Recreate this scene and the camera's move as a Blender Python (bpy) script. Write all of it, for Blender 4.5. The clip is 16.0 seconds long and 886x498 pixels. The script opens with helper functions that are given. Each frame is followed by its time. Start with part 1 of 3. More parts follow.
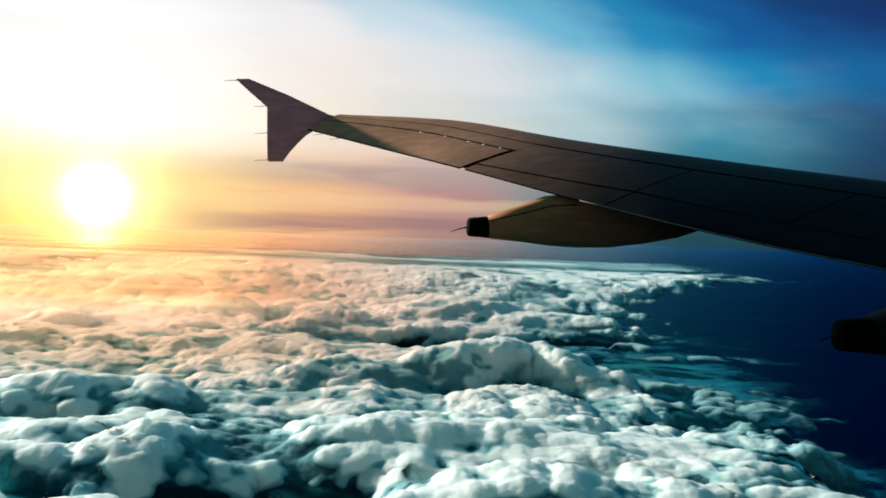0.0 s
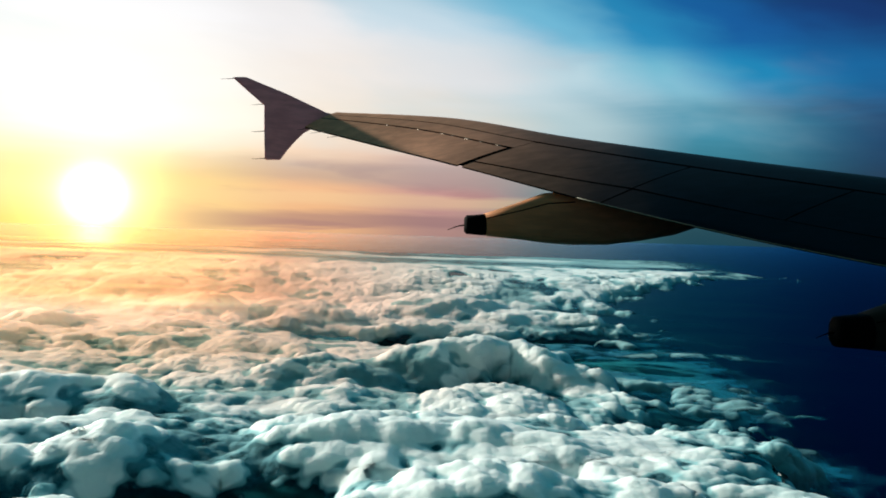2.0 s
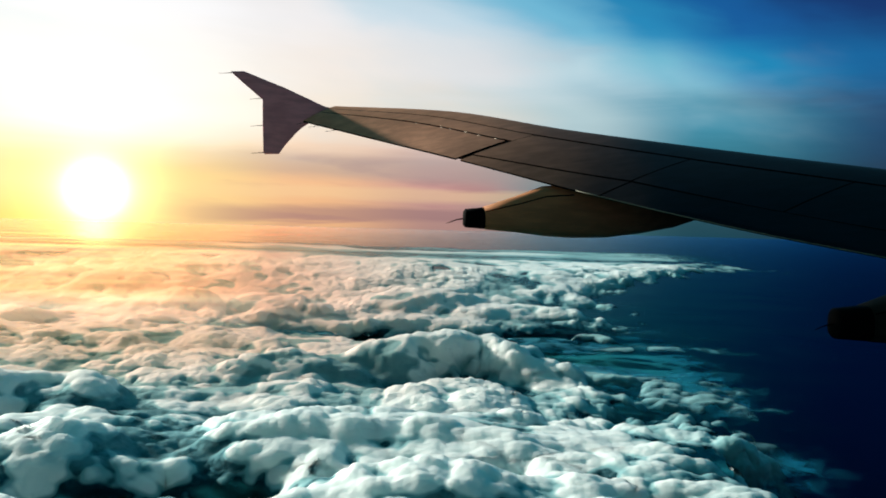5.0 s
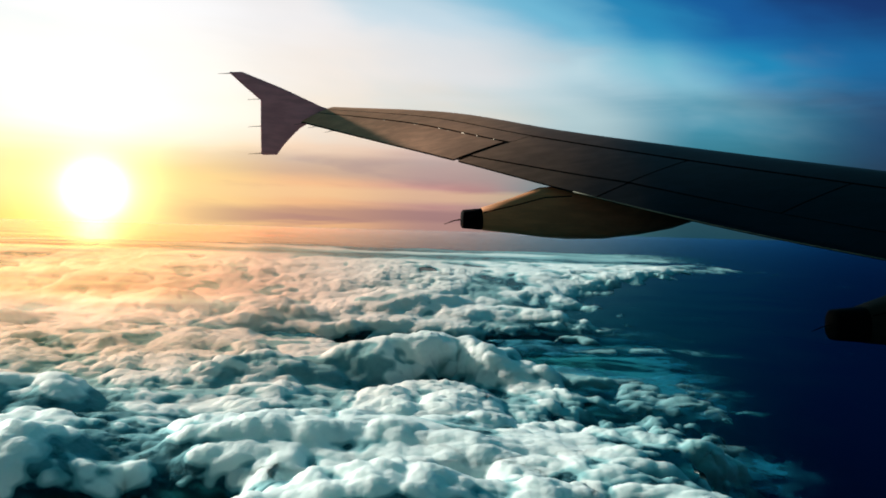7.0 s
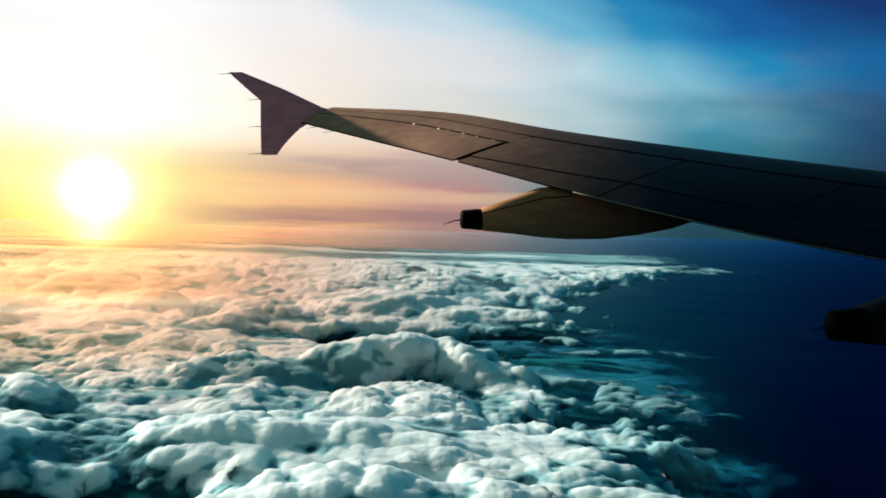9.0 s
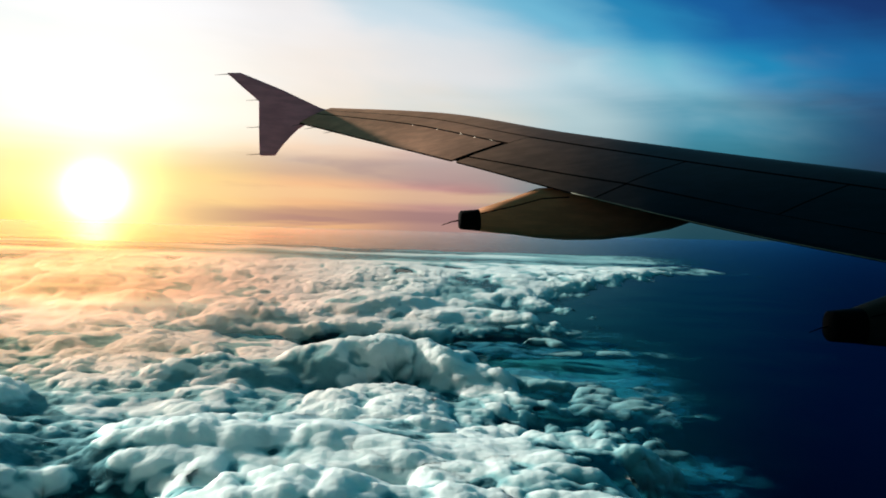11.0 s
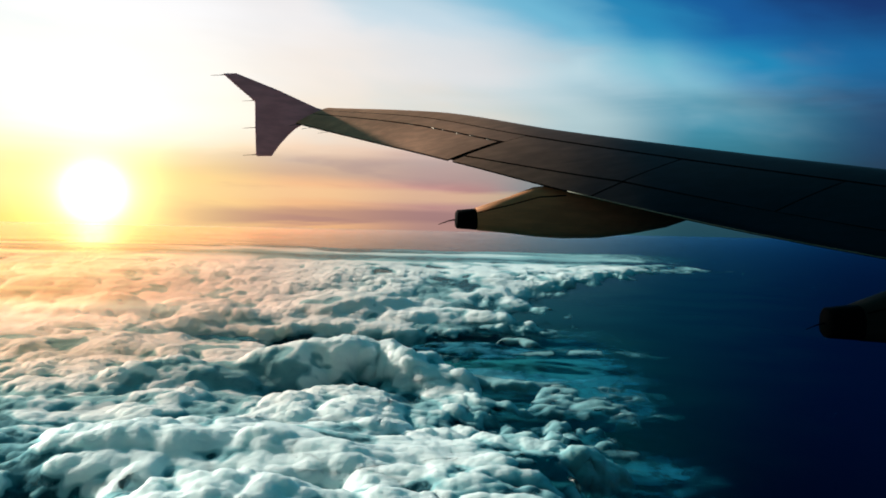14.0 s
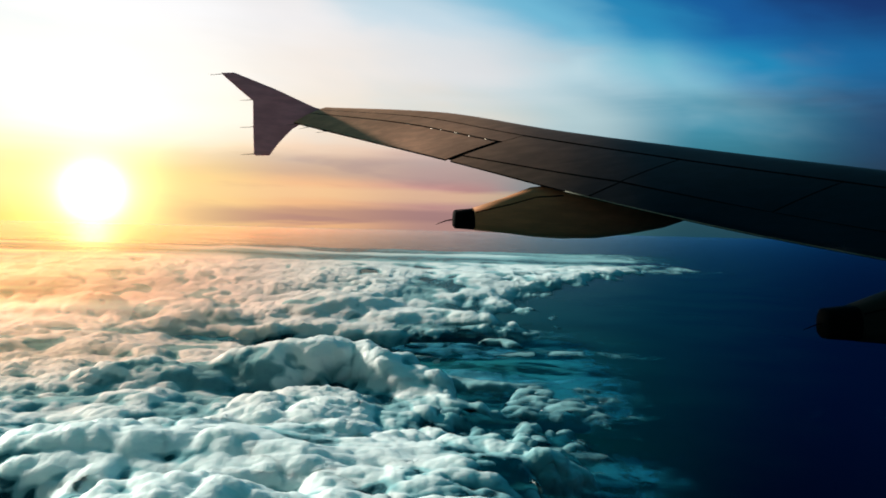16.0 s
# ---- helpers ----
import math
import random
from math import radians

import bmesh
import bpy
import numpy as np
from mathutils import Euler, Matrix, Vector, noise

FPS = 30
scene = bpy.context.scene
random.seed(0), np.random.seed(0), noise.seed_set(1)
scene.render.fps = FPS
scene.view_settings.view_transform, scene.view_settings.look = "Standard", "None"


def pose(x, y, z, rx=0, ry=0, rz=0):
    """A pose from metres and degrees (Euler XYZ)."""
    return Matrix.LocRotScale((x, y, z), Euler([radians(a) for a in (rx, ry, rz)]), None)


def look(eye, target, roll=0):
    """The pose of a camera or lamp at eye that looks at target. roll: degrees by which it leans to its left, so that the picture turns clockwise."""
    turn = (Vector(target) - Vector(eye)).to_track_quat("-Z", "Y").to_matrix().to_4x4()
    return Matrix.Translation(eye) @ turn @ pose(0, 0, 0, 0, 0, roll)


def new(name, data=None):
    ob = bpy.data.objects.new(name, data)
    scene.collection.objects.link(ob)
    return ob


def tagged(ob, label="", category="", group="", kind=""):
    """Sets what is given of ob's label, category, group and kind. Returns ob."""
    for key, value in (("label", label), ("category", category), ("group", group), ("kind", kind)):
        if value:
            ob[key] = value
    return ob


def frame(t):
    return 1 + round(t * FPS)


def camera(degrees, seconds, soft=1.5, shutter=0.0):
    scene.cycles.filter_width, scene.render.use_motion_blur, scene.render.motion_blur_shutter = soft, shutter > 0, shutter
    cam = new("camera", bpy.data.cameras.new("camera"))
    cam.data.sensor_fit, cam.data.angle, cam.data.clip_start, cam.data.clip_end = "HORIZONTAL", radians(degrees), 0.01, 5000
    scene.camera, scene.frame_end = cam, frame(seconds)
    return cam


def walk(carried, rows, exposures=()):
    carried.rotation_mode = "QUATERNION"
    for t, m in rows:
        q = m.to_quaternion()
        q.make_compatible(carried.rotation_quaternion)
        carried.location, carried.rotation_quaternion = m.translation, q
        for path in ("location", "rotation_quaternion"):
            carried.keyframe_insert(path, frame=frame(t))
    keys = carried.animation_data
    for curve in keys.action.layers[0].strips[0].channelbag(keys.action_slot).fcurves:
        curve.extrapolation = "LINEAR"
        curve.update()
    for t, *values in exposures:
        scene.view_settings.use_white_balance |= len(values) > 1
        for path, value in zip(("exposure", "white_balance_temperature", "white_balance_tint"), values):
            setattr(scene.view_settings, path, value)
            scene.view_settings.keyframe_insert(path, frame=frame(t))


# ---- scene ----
# ------------------------------------------------------------------ camera
cam = camera(2 * math.degrees(math.atan(784 / 1414.0)), 16.0, soft=1.75)
EYE, TILT, LEAN = 4.0, -0.77, -2.0
AHEAD, CLIMB = 0.1146, 0.0194     # the flight goes this far ahead and up for each metre to the right
ROWS = [  # seconds, metres flown, yaw, pitch, roll
    (0.0, 0.0000, 0.000, 0.000, 0.000),
    (0.5, 0.0061, -0.048, -0.016, 0.012),
    (1.0, 0.0120, -0.091, -0.049, 0.061),
    (1.5, 0.0179, -0.103, -0.100, 0.129),
    (2.0, 0.0237, -0.082, -0.164, 0.196),
    (2.5, 0.0295, -0.047, -0.234, 0.261),
    (3.0, 0.0354, -0.012, -0.322, 0.329),
    (3.5, 0.0414, 0.015, -0.451, 0.398),
    (4.0, 0.0475, 0.030, -0.629, 0.454),
    (6.5, 0.0782, -0.082, -0.613, 0.420),
    (7.0, 0.0843, -0.082, -0.565, 0.392),
    (7.5, 0.0905, -0.079, -0.543, 0.382),
    (8.0, 0.0967, -0.065, -0.547, 0.371),
    (8.5, 0.1029, -0.042, -0.553, 0.370),
    (9.0, 0.1093, -0.015, -0.543, 0.366),
    (11.5, 0.1404, -0.058, -0.495, 0.363),
    (12.0, 0.1471, -0.088, -0.559, 0.392),
    (12.5, 0.1540, -0.108, -0.590, 0.472),
    (13.0, 0.1610, -0.109, -0.588, 0.577),
    (13.5, 0.1677, -0.102, -0.572, 0.671),
    (14.0, 0.1743, -0.111, -0.556, 0.755),
    (14.5, 0.1808, -0.137, -0.539, 0.774),
    (15.0, 0.1871, -0.160, -0.534, 0.720),
    (15.5, 0.1935, -0.171, -0.550, 0.670),
    (16.0, 0.2000, -0.181, -0.571, 0.634),
]
BASE = pose(0, 0, EYE, TILT, LEAN, 0)
walk(cam, [(t, BASE @ pose(d, AHEAD * d, CLIMB * d, 90 + pitch, roll, yaw)) for t, d, yaw, pitch, roll in ROWS], exposures=((0.0, 0.36), (16.0, 0.36)))

# ------------------------------------------------------------------ world and sun
SUN_AZ, SUN_EL = -23.5, 2.0          # the visible sun, degrees from straight ahead and above the horizon
LIGHT_AZ, LIGHT_EL = -60.0, 23.0     # the direction that the shading of the clouds gives


def lin(r, g, b, gain=1.0):
    """Linear colour from display values of 0 to 255."""
    f = lambda c: (c / 12.92 if c <= 0.04045 else ((c + 0.055) / 1.055) ** 2.4) * gain
    return (f(r / 255), f(g / 255), f(b / 255), 1)


class Nodes:
    """Short ways to write a node tree."""

    def __init__(self, tree):
        self.tree = tree
        tree.nodes.clear()

    def add(self, kind, **values):
        node = self.tree.nodes.new(kind)
        for key, value in values.items():
            if key == "inputs":
                for k, v in value.items():
                    self.put(node.inputs[k], v)
            else:
                setattr(node, key, value)
        return node

    def put(self, socket, v):
        if isinstance(v, bpy.types.NodeSocket):
            self.tree.links.new(v, socket)
        else:
            socket.default_value = v

    def math(self, op, a, b=0.0, c=0.0, clamp=False):
        return self.add("ShaderNodeMath", operation=op, use_clamp=clamp, inputs={0: a, 1: b, 2: c}).outputs[0]

    def span(self, v, lo, hi, to_lo=0.0, to_hi=1.0, kind="SMOOTHSTEP"):
        return self.add("ShaderNodeMapRange", interpolation_type=kind,
                        inputs={0: v, 1: lo, 2: hi, 3: to_lo, 4: to_hi}).outputs[0]

    def ramp(self, fac, stops, interpolation="LINEAR"):
        node = self.add("ShaderNodeValToRGB", inputs={0: fac})
        el = node.color_ramp.elements
        node.color_ramp.interpolation = interpolation
        while len(el) < len(stops):
            el.new(0.5)
        for e, (p, c) in zip(el, stops):
            e.position, e.color = p, c
        return node.outputs[0]

    def mix(self, fac, a, b, blend="MIX"):
        node = self.add("ShaderNodeMix", data_type="RGBA", blend_type=blend)
        for k, v in ((0, fac), (6, a), (7, b)):
            self.put(node.inputs[k], v)
        return node.outputs[2]

    def noise(self, vector, scale, detail=4.0, rough=0.5, distortion=0.0):
        return self.add("ShaderNodeTexNoise", inputs={"Vector": vector, "Scale": scale, "Detail": detail,
                                                      "Roughness": rough, "Distortion": distortion}).outputs[0]

    def xyz(self, x, y, z):
        return self.add("ShaderNodeCombineXYZ", inputs={0: x, 1: y, 2: z}).outputs[0]


def make_world():
    world = bpy.data.worlds.new("world")
    scene.world = world
    world.use_nodes = True
    n = Nodes(world.node_tree)
    way = n.add("ShaderNodeTexCoord").outputs["Generated"]
    sep = n.add("ShaderNodeSeparateXYZ", inputs={0: way})
    x, y, z = sep.outputs
    az = n.math("MULTIPLY", n.math("ARCTAN2", x, y), 180 / math.pi)
    el = n.math("MULTIPLY", n.math("ARCSINE", z), 180 / math.pi)
    # long streaks of thin high cloud, drawn out along the horizon
    streak = n.noise(n.xyz(n.math("MULTIPLY", az, 0.05), n.math("MULTIPLY", el, 0.42), 0.0), 1.0, 5.0, 0.55, 0.4)
    cirrus = n.noise(n.xyz(n.math("MULTIPLY", az, 0.07), n.math("MULTIPLY_ADD", el, 0.20, n.math("MULTIPLY", az, 0.03)), 3.0), 1.0, 4.0, 0.5, 0.15)
    bent = n.math("ADD", el, n.math("MULTIPLY", n.math("SUBTRACT", streak, 0.5), 3.0))
    lean = n.math("MULTIPLY", n.math("MINIMUM", n.math("MAXIMUM", n.math("SUBTRACT", el, 8.0), 0.0), 12.0), 1.6)
    lean = n.math("ADD", lean, n.math("MULTIPLY", n.math("SUBTRACT", cirrus, 0.5), n.span(el, 6.0, 12.0, 0.0, 14.0)))
    fac = n.math("MULTIPLY_ADD", n.math("ADD", az, lean), 1 / 120, 0.5, clamp=True)
    horizon = ((0.10, lin(20, 72, 84)), (0.20, lin(235, 190, 120)), (0.28, lin(255, 226, 120)), (0.36, lin(250, 205, 140)), (0.42, lin(240, 182, 132)), (0.50, lin(175, 135, 130)),
               (0.57, lin(60, 108, 112)), (0.65, lin(2, 66, 84)), (0.75, lin(0, 24, 54)), (1.0, lin(1, 14, 34)))
    haze_top = ((0.10, lin(20, 72, 84)), (0.20, lin(250, 225, 180)), (0.28, lin(255, 234, 158)), (0.36, lin(253, 214, 146)), (0.42, lin(246, 190, 142)), (0.50, lin(200, 150, 145)),
               (0.57, lin(110, 136, 142)), (0.65, lin(8, 92, 106)), (0.75, lin(2, 42, 72)), (1.0, lin(1, 20, 46)))
    low = ((0.10, lin(20, 72, 84)), (0.20, lin(250, 240, 215)), (0.28, lin(255, 253, 240)), (0.38, lin(255, 247, 232)), (0.44, lin(249, 234, 216)), (0.51, lin(227, 220, 208)),
               (0.58, lin(180, 206, 212)), (0.65, lin(62, 144, 170)), (0.75, lin(0, 60, 104)), (1.0, lin(2, 40, 84)))
    middle = ((0.10, lin(20, 72, 84)), (0.20, lin(251, 246, 232)), (0.28, lin(255, 254, 248)), (0.39, lin(253, 249, 243)), (0.47, lin(246, 237, 229)), (0.55, lin(226, 228, 230)),
                (0.63, lin(186, 214, 224)), (0.68, lin(112, 186, 210)), (0.72, lin(16, 136, 186)), (0.77, lin(0, 100, 158)), (0.84, lin(0, 66, 128)), (1.0, lin(0, 40, 88)))
    upper = ((0.10, lin(20, 72, 84)), (0.20, lin(252, 250, 245)), (0.28, lin(255, 255, 255)), (0.42, lin(252, 251, 252)), (0.50, lin(243, 240, 240)), (0.58, lin(200, 221, 233)),
                (0.65, lin(112, 186, 216)), (0.69, lin(30, 140, 190)), (0.735, lin(0, 92, 160)), (0.80, lin(0, 46, 106)), (0.88, lin(0, 26, 74)), (1.0, lin(0, 34, 88)))
    above = ((0.10, lin(20, 84, 96)), (0.30, lin(70, 130, 132)), (0.40, lin(40, 126, 134)), (0.5, lin(10, 124, 150)), (0.7, lin(0, 116, 152)), (1.0, lin(0, 100, 140)))
    zenith = ((0.10, lin(20, 150, 160)), (1.0, lin(15, 148, 170)))
    rows = ((0.0, horizon), (3.2, haze_top), (8.0, low), (11.3, middle), (14.5, upper), (24.0, above), (60.0, zenith))
    colour = n.ramp(fac, rows[0][1], "EASE")
    for (lo, _), (hi, stops) in zip(rows, rows[1:]):
        colour = n.mix(n.span(bent, lo, hi), colour, n.ramp(fac, stops, "EASE"))
    # dull mauve bars over the horizon and pale veils higher up
    bars = n.math("MULTIPLY", n.span(streak, 0.50, 0.62), n.math("MULTIPLY", n.span(el, 6.5, 4.0), n.math("MULTIPLY", n.span(az, -26, -4), n.span(az, 12, 3))))
    colour = n.mix(n.math("MULTIPLY", bars, 0.55), colour, lin(172, 122, 124))
    wavy = n.math("ADD", el, n.math("MULTIPLY", n.math("SUBTRACT", streak, 0.5), 1.6))
    inside = n.math("MULTIPLY", n.span(az, -22, -8), n.span(az, 14, 4))
    for middle, half, share, tone in ((4.3, 1.3, 0.50, lin(160, 150, 148)), (2.4, 0.7, 0.35, lin(250, 214, 160)), (0.9, 0.7, 0.60, lin(150, 112, 118))):
        band = n.math("MULTIPLY", n.span(n.math("ABSOLUTE", n.math("SUBTRACT", wavy, middle)), half, half * 0.3), inside)
        colour = n.mix(n.math("MULTIPLY", band, share), colour, tone)
    veil = n.math("MULTIPLY", n.span(cirrus, 0.46, 0.72), n.math("MULTIPLY", n.span(el, 3.0, 7.0), n.span(az, 34, 10)))
    colour = n.mix(n.math("MULTIPLY", veil, 0.25), colour, lin(204, 228, 236))
    dim = n.math("MULTIPLY", n.span(cirrus, 0.52, 0.36), n.math("MULTIPLY", n.span(el, 6.0, 12.0), n.span(az, -2, 16)))
    colour = n.mix(n.math("MULTIPLY", dim, 0.15), colour, lin(0, 56, 120))
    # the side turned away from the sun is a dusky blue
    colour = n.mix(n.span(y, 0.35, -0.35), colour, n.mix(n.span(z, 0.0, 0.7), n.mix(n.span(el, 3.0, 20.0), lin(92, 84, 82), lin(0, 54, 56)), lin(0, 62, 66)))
    # the sun and the glow of the air about it
    sa, se = radians(SUN_AZ), radians(SUN_EL)
    sun_way = (math.sin(sa) * math.cos(se), math.cos(sa) * math.cos(se), math.sin(se))
    dot = n.add("ShaderNodeVectorMath", operation="DOT_PRODUCT", inputs={0: way, 1: sun_way}).outputs["Value"]
    off = n.math("MULTIPLY", n.math("ARCCOSINE", n.math("MINIMUM", dot, 0.9999999)), 180 / math.pi)
    low = n.span(el, 8.0, 1.5)
    glow = n.math("MULTIPLY", low, n.math("EXPONENT", n.math("MULTIPLY", n.math("MULTIPLY", off, off), -1 / 16.0)))
    high = n.math("MULTIPLY", n.span(el, 3.0, 8.0), n.math("EXPONENT", n.math("MULTIPLY", n.math("MULTIPLY", off, off), -1 / 60.0)))
    halo = n.math("EXPONENT", n.math("MULTIPLY", off, -1 / 5.0))
    disc = n.math("EXPONENT", n.math("MULTIPLY", n.math("MULTIPLY", off, off), -1 / 1.7))
    colour = n.mix(1.0, colour, n.mix(glow, (0, 0, 0, 1), (0.8, 0.56, 0.12, 1)), "ADD")
    colour = n.mix(1.0, colour, n.mix(high, (0, 0, 0, 1), (0.5, 0.5, 0.45, 1)), "ADD")
    bloom = n.math("EXPONENT", n.math("MULTIPLY", n.math("MULTIPLY", off, off), -1 / 7.5))
    colour = n.mix(1.0, colour, n.mix(bloom, (0, 0, 0, 1), (0.9, 0.75, 0.42, 1)), "ADD")
    colour = n.mix(1.0, colour, n.mix(halo, (0, 0, 0, 1), (0.22, 0.15, 0.05, 1)), "ADD")
    colour = n.mix(1.0, colour, n.mix(disc, (0, 0, 0, 1), (5.0, 4.6, 3.6, 1)), "ADD")
    sky = n.add("ShaderNodeTexSky", sky_type="NISHITA", sun_disc=False, sun_elevation=radians(LIGHT_EL), sun_rotation=radians(LIGHT_AZ))
    air = n.add("ShaderNodeBackground", inputs={0: sky.outputs[0], 1: 0.004})
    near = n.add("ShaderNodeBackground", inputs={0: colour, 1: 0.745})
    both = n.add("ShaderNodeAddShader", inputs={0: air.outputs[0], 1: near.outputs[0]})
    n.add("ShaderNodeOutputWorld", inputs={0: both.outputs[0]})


make_world()
sun = new("sun", bpy.data.lights.new("sun", "SUN"))
sun.data.energy, sun.data.angle, sun.data.color = 4.7, radians(4.0), (1.0, 0.94, 0.82)
la, le = radians(LIGHT_AZ), radians(LIGHT_EL)
sun.matrix_world = look((math.sin(la) * math.cos(le) * 50, math.cos(la) * math.cos(le) * 50, 4 + math.sin(le) * 50), (0, 0, 4))


# ------------------------------------------------------------------ materials
def surface(name):
    m = bpy.data.materials.new(name)
    m.use_nodes = True
    return m, Nodes(m.node_tree)


def paint(name, colour, rough, metal=0.0, stain=0.25, scale=3.0, inboard_shade=None, spec=0.2, reach=(-1.2, 4.7)):
    """Aircraft paint with streaks of dirt that run along the flight, and a fine unevenness; a second, darker colour
    paints in the loss of light towards the wing's root.
    """
    m, n = surface(name)
    at = n.add("ShaderNodeTexCoord").outputs["Object"]
    long = n.add("ShaderNodeMapping", inputs={"Vector": at, "Scale": (0.5, 3.0, 3.0)}).outputs[0]
    dirt = n.noise(long, scale, 6.0, 0.6)
    fine = n.noise(at, 60.0, 3.0, 0.6)
    body = colour
    if inboard_shade:
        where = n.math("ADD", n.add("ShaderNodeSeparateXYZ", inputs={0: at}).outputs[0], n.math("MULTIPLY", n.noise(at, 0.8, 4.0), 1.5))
        # shade towards the root, mixed into the base colour
        body = n.mix(n.span(where, *reach), colour, inboard_shade)
    tint = n.mix(n.span(dirt, 0.35, 0.7, stain, 0.0), body, (0, 0, 0, 1))
    gloss = n.math("MULTIPLY_ADD", fine, 0.15, rough - 0.05)
    bump = n.add("ShaderNodeBump", inputs={"Strength": 0.06, "Distance": 0.01, "Height": dirt})
    p = n.add("ShaderNodeBsdfPrincipled", inputs={"Base Color": tint, "Roughness": gloss, "Metallic": metal, "Specular IOR Level": spec, "Normal": bump.outputs[0]})
    n.add("ShaderNodeOutputMaterial", inputs={0: p.outputs[0]})
    return m


WING_GREY = paint("wing_grey_paint", (0.74, 0.37, 0.23, 1), 0.5, 0.0, inboard_shade=(0.006, 0.014, 0.030, 1), spec=0.14)
FENCE_GREY = paint("fence_grey_paint", (0.80, 0.42, 0.56, 1), 0.5)
# the fairings carry the same painted fall-off of light along the flight
FAIRING = paint("fairing_paint", (0.80, 0.34, 0.16, 1), 0.6, inboard_shade=(0.03, 0.026, 0.022, 1), spec=0.1, reach=(1.6, 6.4))
DARK = paint("dark_seal", (0.004, 0.004, 0.005, 1), 0.7, spec=0.03)
LIT_EDGE = paint("lit_edge_paint", (0.20, 0.21, 0.16, 1), 0.5)
METAL = paint("bare_metal", (0.16, 0.14, 0.11, 1), 0.4, 1.0)


def cloud_material(name, full, half, thin, gloss):
    """Cloud: a scattering body, darker and bluer where it is thin and the sea shows through, a tint that also paints
    shade into creases; clear at its torn edges, with a sheen at the flattest angles.
    """
    m, n = surface(name)
    at = n.add("ShaderNodeTexCoord").outputs["Object"]
    thick = n.add("ShaderNodeAttribute", attribute_name="thickness_and_shade").outputs["Fac"]
    ragged = n.noise(at, 30.0, 10.0, 0.62)
    torn = n.math("ADD", thick, n.math("MULTIPLY", n.math("SUBTRACT", ragged, 0.5), n.span(thick, 0.2, 0.9, 1.0, 0.3)))
    cover = n.math("MULTIPLY", n.span(torn, 0.0, 0.36), n.span(thick, 0.02, 0.20))
    tufts = n.noise(at, 48.0, 8.0, 0.6)
    bump = n.add("ShaderNodeBump", inputs={"Strength": 0.4, "Distance": 0.003, "Height": tufts})
    # dark teal of low values doubles as painted shade between the heads
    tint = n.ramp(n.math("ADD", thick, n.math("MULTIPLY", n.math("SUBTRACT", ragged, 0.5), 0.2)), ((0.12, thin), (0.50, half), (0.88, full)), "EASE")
    p = n.add("ShaderNodeBsdfPrincipled", inputs={"Base Color": tint, "Roughness": 1.0, "Specular IOR Level": 0.0, "Normal": bump.outputs[0],
                                                  "Subsurface Weight": 1.0, "Subsurface Radius": (1.0, 1.0, 1.0), "Subsurface Scale": 0.010})
    sheen = n.add("ShaderNodeBsdfGlossy", inputs={"Color": tint, "Roughness": 0.7})
    skim = n.add("ShaderNodeFresnel", inputs={"IOR": gloss})
    body = n.add("ShaderNodeMixShader", inputs={0: skim.outputs[0], 1: p.outputs[0], 2: sheen.outputs[0]})
    clear = n.add("ShaderNodeBsdfTransparent")
    mixed = n.add("ShaderNodeMixShader", inputs={0: cover, 1: clear.outputs[0], 2: body.outputs[0]})
    n.add("ShaderNodeOutputMaterial", inputs={0: mixed.outputs[0]})
    return m


def sea_material():
    """Water that goes from green-blue to navy, with a faint swell; it mirrors the sky only at the flattest angles, in a
    reflection colour painted by place.
    """
    m, n = surface("sea")
    at = n.add("ShaderNodeTexCoord").outputs["Object"]
    swell = n.noise(at, 1.5, 8.0, 0.65)
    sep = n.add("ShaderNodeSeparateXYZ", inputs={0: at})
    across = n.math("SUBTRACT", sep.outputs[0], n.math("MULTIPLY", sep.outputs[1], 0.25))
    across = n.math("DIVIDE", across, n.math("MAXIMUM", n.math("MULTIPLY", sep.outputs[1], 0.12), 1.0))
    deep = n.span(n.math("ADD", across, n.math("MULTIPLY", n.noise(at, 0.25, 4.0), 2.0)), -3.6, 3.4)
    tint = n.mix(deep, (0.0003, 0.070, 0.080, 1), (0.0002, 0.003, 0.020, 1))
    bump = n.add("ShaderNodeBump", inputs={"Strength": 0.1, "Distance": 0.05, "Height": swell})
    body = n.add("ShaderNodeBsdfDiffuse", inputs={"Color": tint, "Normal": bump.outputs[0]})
    # painted reflection: warm far off, teal near, dark blue to the right
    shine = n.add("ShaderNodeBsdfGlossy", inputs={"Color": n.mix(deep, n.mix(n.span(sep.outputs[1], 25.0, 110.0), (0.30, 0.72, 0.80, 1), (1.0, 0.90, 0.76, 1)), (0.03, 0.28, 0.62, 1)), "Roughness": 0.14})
    skim = n.add("ShaderNodeFresnel", inputs={"IOR": 1.014})
    mixed = n.add("ShaderNodeMixShader", inputs={0: skim.outputs[0], 1: body.outputs[0], 2: shine.outputs[0]})
    n.add("ShaderNodeOutputMaterial", inputs={0: mixed.outputs[0]})
    return m


